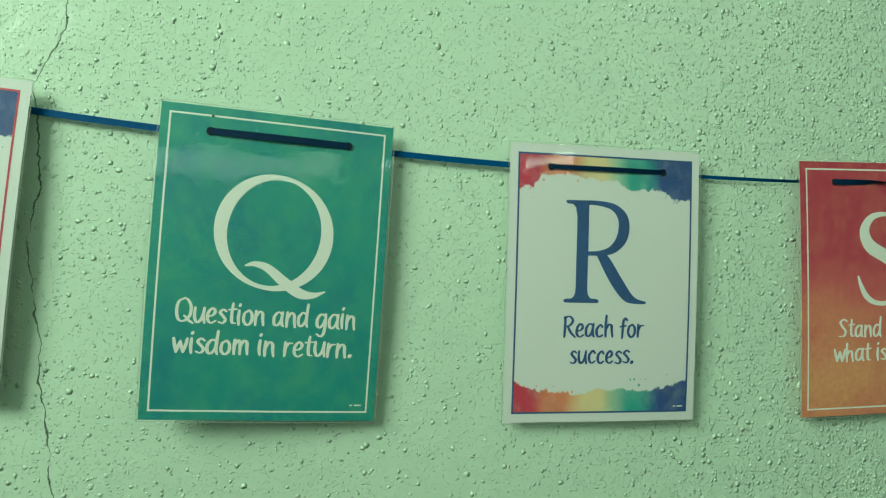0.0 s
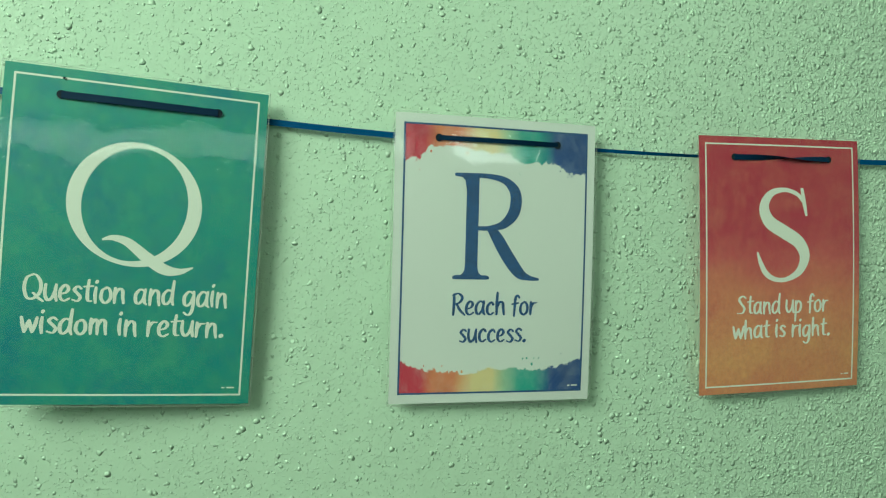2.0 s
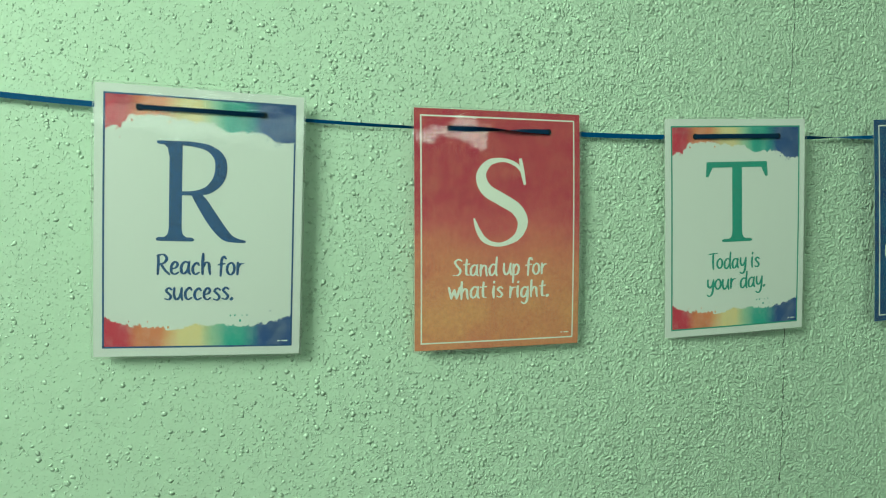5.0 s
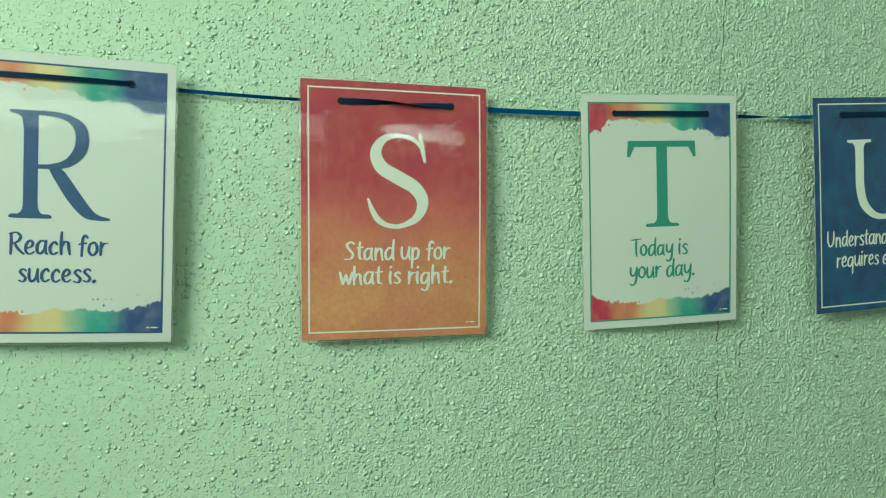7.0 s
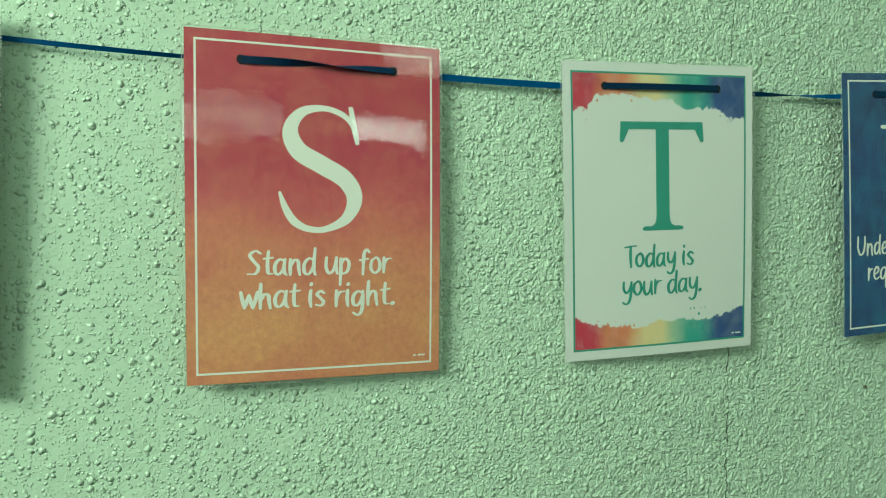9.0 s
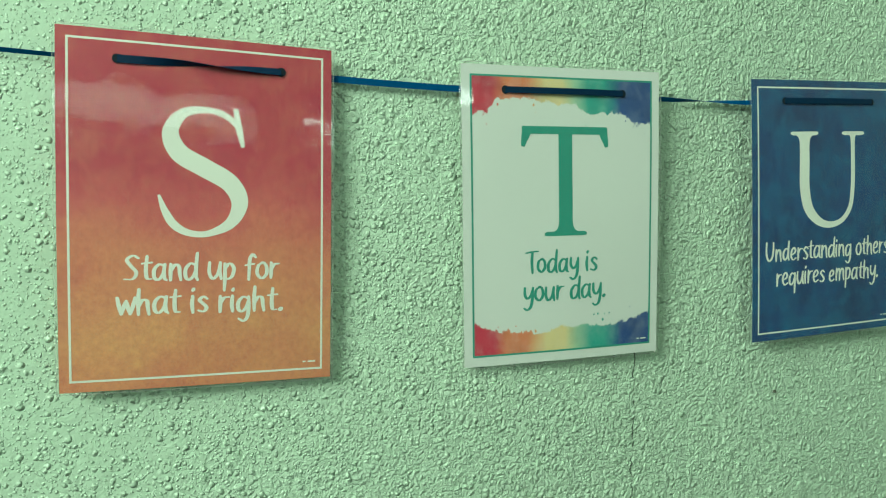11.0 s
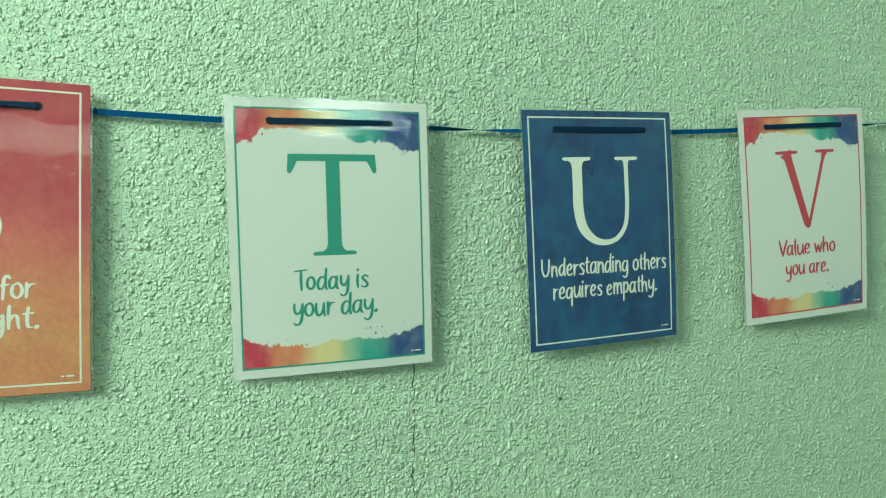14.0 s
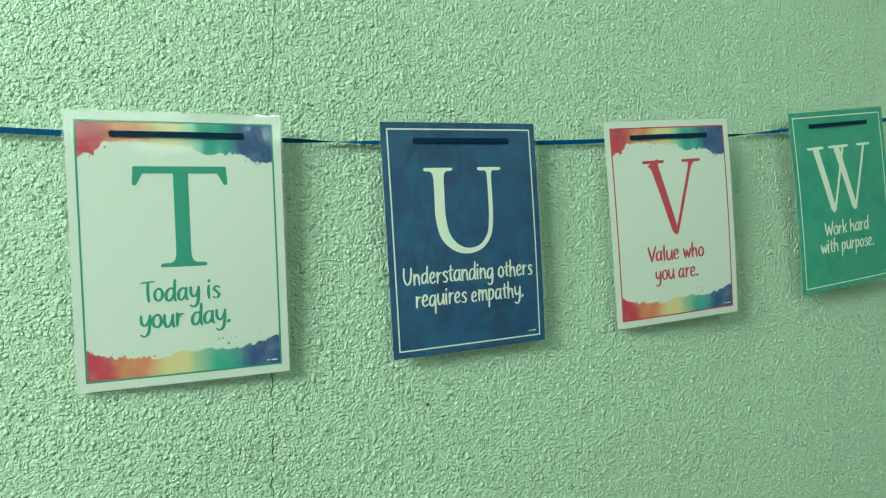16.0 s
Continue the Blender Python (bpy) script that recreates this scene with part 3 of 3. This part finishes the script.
brush("u", .82, ".10,1.0 .08,.4 .24,.02 .48,.22 .62,.70", ".66,1.0 .62,.5 .70,.0")
brush("v", .68, ".06,1.0 .18,.5 .30,.02", ".30,.02 .46,.5 .62,1.0")
brush("w", .98, ".06,1.0 .14,.5 .24,.02", ".24,.02 .38,.5 .48,.80", ".48,.80 .56,.4 .66,.02", ".66,.02 .80,.5 .90,1.0")
brush("y", .78, ".10,1.0 .10,.5 .28,.22 .50,.42 .62,.80", ".66,1.0 .62,.2 .50,-.40 .26,-.62 .04,-.48")
brush(".", .36, ".12,.04 .17,.10")
brush("Q", 1.16, ".56,1.58 .20,1.34 .10,.70 .26,.14 .60,.10 .92,.50 .94,1.10 .70,1.52 .44,1.56", ".58,.42 .84,.14 1.10,-.06")
brush("R", .98, ".14,1.52 .14,.8 .10,.0", ".04,1.46 .46,1.58 .72,1.30 .56,.94 .16,.76", ".34,.80 .58,.36 .92,.0")
brush("S", .92, ".82,1.42 .54,1.58 .22,1.32 .42,.92 .70,.52 .52,.10 .06,.08")
brush("T", .80, ".0,1.46 .40,1.52 .88,1.56", ".46,1.52 .42,.8 .46,.0")
brush("U", 1.04, ".12,1.54 .10,.60 .36,.02 .70,.26 .84,.90 .86,1.54")
brush("V", .84, ".04,1.54 .22,.7 .38,.02", ".38,.02 .60,.8 .86,1.60")
brush("W", 1.22, ".04,1.54 .16,.7 .30,.02", ".30,.02 .46,.7 .58,1.16", ".58,1.16 .68,.6 .82,.02", ".82,.02 1.02,.8 1.18,1.60")


def letter_caption(pen, text, rng):
    """Brush-letters a line of text, starting at x = 0, and returns its length."""
    x = 0.0
    for ch in text:
        if ch == " ":
            x += 0.44
            continue
        advance, strokes = BRUSH[ch]
        drop, grow = rng.uniform(-0.04, 0.04), rng.uniform(0.96, 1.05)
        for s in strokes:
            path = smooth_path(s, 6)
            n = len(path)
            out = []
            for i, q in enumerate(path):
                d = path[min(i + 1, n - 1)] - path[max(i - 1, 0)]
                steep = abs(d.y) / (d.length + 1e-9)
                heavy = 0.108 + 0.090 * steep
                if n > 8:
                    heavy *= 0.72 + 0.38 * math.sin(math.pi * (0.12 + 0.80 * i / (n - 1)))
                if ch == ".":
                    heavy = 0.25
                out.append((x + q.x * grow, q.y * grow + drop, heavy))
            pen.stroke(out, round_ends=True)
        x += advance
    return x - 0.12


# ---- the laminated cards ----
FILM = 0.0016  # how far the film stands past the measured sheet
HOLES, HOLE_DOWN = (0.207, 0.797), 0.081


def letter_card(label, centre, lean, size, paper, ink_mat, letter=None, letter_u=(0.3, 0.7), lines=(), framed=True,
                lean_out=(0.0, 0.0), bow=(0.0, 0.0), slack=0.003):
    """A laminated sheet. lean: degrees by which it is turned counter-clockwise; lean_out: how far its right and lower edges stand
    off further (m); bow: how far its middle stands off, across and down (m)."""
    w, h = size
    card = new("letter_card")
    card.matrix_world = pose(*centre, 0, -lean, 0)
    tagged(card, label, "poster", "letter cards on the ribbon")
    phase = centre[0] * 7.0

    def bend(a, b):
        u, v = a / w + 0.5, 0.5 - b / h
        return (lean_out[0] * (u - 0.5) + lean_out[1] * (v - 0.5) + bow[0] * (1 - (2 * u - 1) ** 2) + bow[1] * (1 - (2 * v - 1) ** 2)
                + 0.0006 * math.sin(5 * u + phase) * math.sin(4 * v + 2 * phase))

    def at(u, v):
        return (u - 0.5) * w, (0.5 - v) * h

    def sheet(margin, front, back, nx, ny, rounded=0.0):
        b_m = bmesh.new()
        uvl = b_m.loops.layers.uv.new("UVMap")
        a0, b0 = w / 2 - margin, h / 2 - margin
        grids = []
        for off in (front, back):
            rows = []
            for j in range(ny + 1):
                row = []
                for i in range(nx + 1):
                    a, b = a0 * (2 * i / nx - 1), b0 * (2 * j / ny - 1)
                    if rounded and i in (0, nx) and j in (0, ny):
                        a, b = a * (1 - rounded / a0), b * (1 - rounded / b0)
                    row.append(b_m.verts.new((a, -bend(a, b) - off, b)))
                rows.append(row)
            grids.append(rows)
        f, k = grids
        for j in range(ny):
            for i in range(nx):
                b_m.faces.new((f[j][i], f[j][i + 1], f[j + 1][i + 1], f[j + 1][i]))
                b_m.faces.new((k[j][i], k[j + 1][i], k[j + 1][i + 1], k[j][i + 1]))
        for i in range(nx):
            b_m.faces.new((f[0][i], k[0][i], k[0][i + 1], f[0][i + 1]))
            b_m.faces.new((f[ny][i + 1], k[ny][i + 1], k[ny][i], f[ny][i]))
        for j in range(ny):
            b_m.faces.new((f[j + 1][0], k[j + 1][0], k[j][0], f[j][0]))
            b_m.faces.new((f[j][nx], k[j][nx], k[j + 1][nx], f[j + 1][nx]))
        b_m.normal_update()
        bmesh.ops.split_edges(b_m, edges=[e for e in b_m.edges if e.calc_face_angle(0) > 1.0])
        for face in b_m.faces:
            for loop in face.loops:
                loop[uvl].uv = (loop.vert.co.x / w + 0.5, loop.vert.co.z / h + 0.5)
        return b_m

    paper_sheet = part("paper", sheet(0.0004, 0.0, -0.0003, 26, 34), paper, card, smooth=True)
    film = part("laminate", sheet(-FILM, 0.0007, -0.0007, 26, 34, 0.0008), M_FILM, card, "clear glossy laminate", smooth=True)
    film.visible_shadow = False

    # welded rim of the film
    pen = Pen(0.00075, at, bend)
    e = 0.0004
    eu, ev = (e - FILM) / w, (e - FILM) / h
    for a, b in (((eu, ev), (1 - eu, ev)), ((eu, 1 - ev), (1 - eu, 1 - ev))):
        pen.stroke_flat(a, b, (0, e / h))
    for a, b in (((eu, ev + e / h), (eu, 1 - ev - e / h)), ((1 - eu, ev + e / h), (1 - eu, 1 - ev - e / h))):
        pen.stroke_flat(a, b, (e / w, 0))
    part("film_rim", pen.bm, M_RIM, film, "whitish welded film edge")

    # printed border
    mu, mv, line = (0.040, 0.031, 0.0017) if framed else (0.046, 0.036, 0.0018)
    pen = Pen(0.00012, at, bend)
    for s in ([(mu, mv), (1 - mu, mv)], [(mu, 1 - mv), (1 - mu, 1 - mv)], [(mu, mv), (mu, 1 - mv)], [(1 - mu, mv), (1 - mu, 1 - mv)]):
        flat = s[0][1] == s[1][1]
        half = line / 2
        rows = []
        for i in range(33):
            t = i / 32
            u, v = s[0][0] + (s[1][0] - s[0][0]) * t, s[0][1] + (s[1][1] - s[0][1]) * t
            du, dv = (0, half / h) if flat else (half / w, 0)
            eu = (half / w if i == 32 else -half / w if i == 0 else 0) if flat else 0
            rows.append((pen.vert(u - du + eu, v - dv, 0.00012), pen.vert(u + du + eu, v + dv, 0.00012)))
        for a, b in zip(rows, rows[1:]):
            pen.bm.faces.new((a[0], a[1], b[1], b[0]))
    part("printed_border", pen.bm, ink_mat, paper_sheet, smooth=True)

    # the capital: on a body from v = 0.197 down to v = 0.567
    if letter:
        cap = 0.370 * h
        wide = {"Q": 1.0, "R": 0.93, "S": 0.66, "T": 0.90, "U": 1.01, "V": 0.97, "W": 1.34}[letter[0]]
        stretch = (letter_u[1] - letter_u[0]) * w / (wide * cap)

        def on_cap(x, y):
            a, b = at(letter_u[0], 0.567)
            return a + x * cap * stretch, b + y * cap
        pen = Pen(0.00013, on_cap, bend)
        letter[1](pen)
        part("capital_letter", pen.bm, ink_mat, paper_sheet, smooth=True)

    rng = random.Random(int(centre[0] * 1000))
    for k, (text, u0, u1) in enumerate(lines):
        probe = Pen(0, lambda x, y: (x, y), lambda a, b: 0)
        length = letter_caption(probe, text, random.Random(1))
        probe.bm.free()
        xh = 0.0455 * h
        sx = (u1 - u0) * w / length
        a0, b0 = at(u0, (0.690, 0.786)[k])
        pen = Pen(0.00013, lambda x, y: (a0 + x * sx, b0 + y * xh), bend)
        letter_caption(pen, text, rng)
        part("caption", pen.bm, ink_mat, paper_sheet, smooth=True)

    # maker's mark, too small to read: plain bars
    pen = Pen(0.00013, at, bend)
    for u0, u1 in ((0.885, 0.897), (0.905, 0.936)):
        pen.stroke([(u0 + (u1 - u0) * i / 4, 0.9465, 0.0048) for i in range(5)])
    part("small_print", pen.bm, I_WHITE, paper_sheet)

    # punched holes for the ribbon
    for u in HOLES:
        b_m = bmesh.new()
        a, b = at(u, HOLE_DOWN)
        b_m.faces.new([b_m.verts.new((a + 0.0038 * math.cos(t * math.pi / 8), -bend(a, b) - 0.00085, b + 0.0038 * math.sin(t * math.pi / 8))) for t in range(16)])
        part("punched_hole", b_m, M_HOLE, card)
    return card, at, bend


CARDS = [
    ("white laminated alphabet card with rainbow watercolour and red border", (-0.5500, -0.0110, 1.5080), -4.60, (0.2064, 0.2800), M_RAINBOW, I_RED, None, (0, 1), (), False, (0.0040, 0.0010), (0.002, 0.004)),
    ("teal watercolour laminated alphabet card with white letter Q", (-0.2312, -0.0173, 1.4784), -3.37, (0.2077, 0.2822), M_TEAL, I_WHITE, ("Q", letter_q), (0.254, 0.756), (("Question and gain", 0.120, 0.883), ("wisdom in return.", 0.119, 0.876)), True, (-0.0145, -0.0009), (0.001, 0.003)),
    ("white laminated alphabet card with rainbow watercolour and blue letter R", (0.0971, -0.0109, 1.4625), -0.98, (0.2061, 0.2800), M_RAINBOW, I_BLUE, ("R", letter_r), (0.282, 0.722), (("Reach for", 0.290, 0.705), ("success.", 0.328, 0.658)), False, (0.0003, -0.0030), (0.001, 0.002)),
    ("red to orange watercolour laminated alphabet card with white letter S", (0.4280, -0.0084, 1.4592), 0.78, (0.2061, 0.2800), M_SUNSET, I_WHITE, ("S", letter_s), (0.332, 0.667), (("Stand up for", 0.220, 0.785), ("what is right.", 0.195, 0.802)), True, (-0.0016, -0.0003), (0.001, 0.002)),
    ("white laminated alphabet card with rainbow watercolour and teal letter T", (0.7529, -0.0107, 1.4663), 2.86, (0.2061, 0.2800), M_RAINBOW, I_TEAL, ("T", letter_t), (0.281, 0.722), (("Today is", 0.300, 0.661), ("your day.", 0.287, 0.707)), False, (0.0061, -0.0069), (0.001, 0.001)),
    ("dark blue watercolour laminated alphabet card with white letter U", (1.0743, -0.0159, 1.4834), 4.11, (0.2061, 0.2800), M_NAVY, I_WHITE, ("U", letter_u), (0.239, 0.749), (("Understanding others", 0.083, 0.924), ("requires empathy.", 0.151, 0.854)), True, (0.0020, -0.0046), (0.001, 0.002)),
    ("white laminated alphabet card with rainbow watercolour and red letter V", (1.3964, -0.0200, 1.5109), 5.67, (0.2105, 0.2860), M_RAINBOW, I_RED, ("V", letter_v), (0.270, 0.740), (("Value who", 0.267, 0.720), ("you are.", 0.314, 0.665)), False, (0.0136, -0.0070), (0.001, 0.002)),
    ("green watercolour laminated alphabet card with white letter W", (1.7461, -0.0250, 1.5559), 8.02, (0.2128, 0.2891), M_JADE, I_WHITE, ("W", letter_w), (0.150, 0.819), (("Work hard", 0.259, 0.731), ("with purpose.", 0.205, 0.784)), True, (0.0080, -0.0065), (0.001, 0.003)),
]
hung = [letter_card(*c) for c in CARDS]


# ---- the ribbon that threads the cards ----
def thread_ribbon(width=0.0061):
    ribbon = tagged(new("ribbon"), "narrow blue satin ribbon threaded through the cards", "ribbon")
    ribbon.location = (0, 0, 0)
    holes = []
    for card, at, bend in hung:
        pair = []
        for u in HOLES:
            a, b = at(u, HOLE_DOWN)
            pair.append(card.matrix_world @ Vector((a, -bend(a, b), b)))
        holes.append(pair)

    def strip(path, twist, narrow=1.0):
        """path: function of 0..1; twist: half turns, over which the strip shows its edge."""
        b_m = bmesh.new()
        n = 48
        rows = []
        for i in range(n + 1):
            t = i / n
            p = path(t)
            d = (path(min(1, t + 0.01)) - path(max(0, t - 0.01))).normalized()
            turn = math.pi * twist * (t * t * (3 - 2 * t))
            flat = Vector((-d.z, 0, d.x)).normalized()
            side = flat * math.cos(turn) + Vector((0, -1, 0)) * math.sin(turn)
            out = d.cross(side).normalized() * 0.00018
            half = side * width * 0.5 * narrow
            rows.append([b_m.verts.new(q) for q in (p + half + out, p - half + out, p - half - out, p + half - out)])
        for a, b in zip(rows, rows[1:]):
            for k in range(4):
                b_m.faces.new((a[k], a[(k + 1) % 4], b[(k + 1) % 4], b[k]))
        b_m.faces.new(rows[0])
        b_m.faces.new(rows[-1][::-1])
        bmesh.ops.recalc_face_normals(b_m, faces=b_m.faces)
        return b_m

    front_twist = (0, 0, 0.12, 0.9, 0, 0, 0, 0)
    front_width = (1, 1, 0.78, 1, 0.95, 1, 1, 1)
    gap_twist = (0, 0, 0.30, 0, 1.0, 0, 1.0)
    gap_width = (1, 0.95, 0.62, 0.95, 0.85, 0.95, 0.85)
    for i, (a, b) in enumerate(holes):
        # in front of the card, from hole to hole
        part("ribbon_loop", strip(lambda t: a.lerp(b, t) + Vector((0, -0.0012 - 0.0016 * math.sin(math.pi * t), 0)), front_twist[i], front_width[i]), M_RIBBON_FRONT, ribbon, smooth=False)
    for i in range(len(holes) - 1):
        # behind the cards, from one to the next
        a, b = holes[i][1].copy(), holes[i + 1][0].copy()
        low = -0.0042  # it hugs the plaster between the cards
        a.y, b.y = min(low, a.y + 0.003), min(low, b.y + 0.003)

        def span(t):
            ease = min(1.0, min(t, 1 - t) / 0.22)
            ease = ease * ease * (3 - 2 * ease)
            p = a.lerp(b, t)
            p.y += (low - p.y) * ease
            p.z -= 0.001 * math.sin(math.pi * t)
            return p
        part("ribbon_span", strip(span, gap_twist[i], gap_width[i]), M_RIBBON, ribbon, smooth=False)
    a = holes[-1][1].copy()
    a.y = -0.0045
    part("ribbon_span", strip(lambda t: a + Vector((0.35 * t, 0, 0.065 * t)), 0), M_RIBBON, ribbon)


thread_ribbon()


# ---- small marks: a pinhole in the teal card and a chip in the plaster ----
def pinhole(card, at, bend, u, v):
    b_m = bmesh.new()
    a, b = at(u, v)
    b_m.faces.new([b_m.verts.new((a + 0.0011 * math.cos(t * math.pi / 5), -bend(a, b) - 0.00085, b + 0.0011 * math.sin(t * math.pi / 5))) for t in range(10)])
    part("pinhole", b_m, M_HOLE, card)


pinhole(*hung[1], 0.212, 0.031)


def plaster_chip(x, z, size):
    """A flake gone from the paint, its bare grey edge standing proud."""
    rng = random.Random(3)
    b_m = bmesh.new()
    rim, core = [], []
    for k in range(11):
        t = 2 * math.pi * k / 11
        d = size * rng.uniform(0.6, 1.2)
        rim.append(b_m.verts.new((x + 1.5 * d * math.cos(t), WALL_FACE - 0.0002, z + d * math.sin(t))))
        core.append(b_m.verts.new((x + 0.9 * d * math.cos(t), WALL_FACE - 0.0016, z + 0.6 * d * math.sin(t))))
    for k in range(11):
        b_m.faces.new((rim[k], rim[(k + 1) % 11], core[(k + 1) % 11], core[k]))
    b_m.faces.new(core)
    bmesh.ops.recalc_face_normals(b_m, faces=b_m.faces)
    part("plaster_chip", b_m, M_CHIP, wall_north)


M_CHIP = plain("bare_plaster", (0.10, 0.11, 0.08), 0.9, 300, 0.4)
plaster_chip(1.0291, 1.2777, 0.0022)
plaster_chip(1.5914, 1.6280, 0.0012)
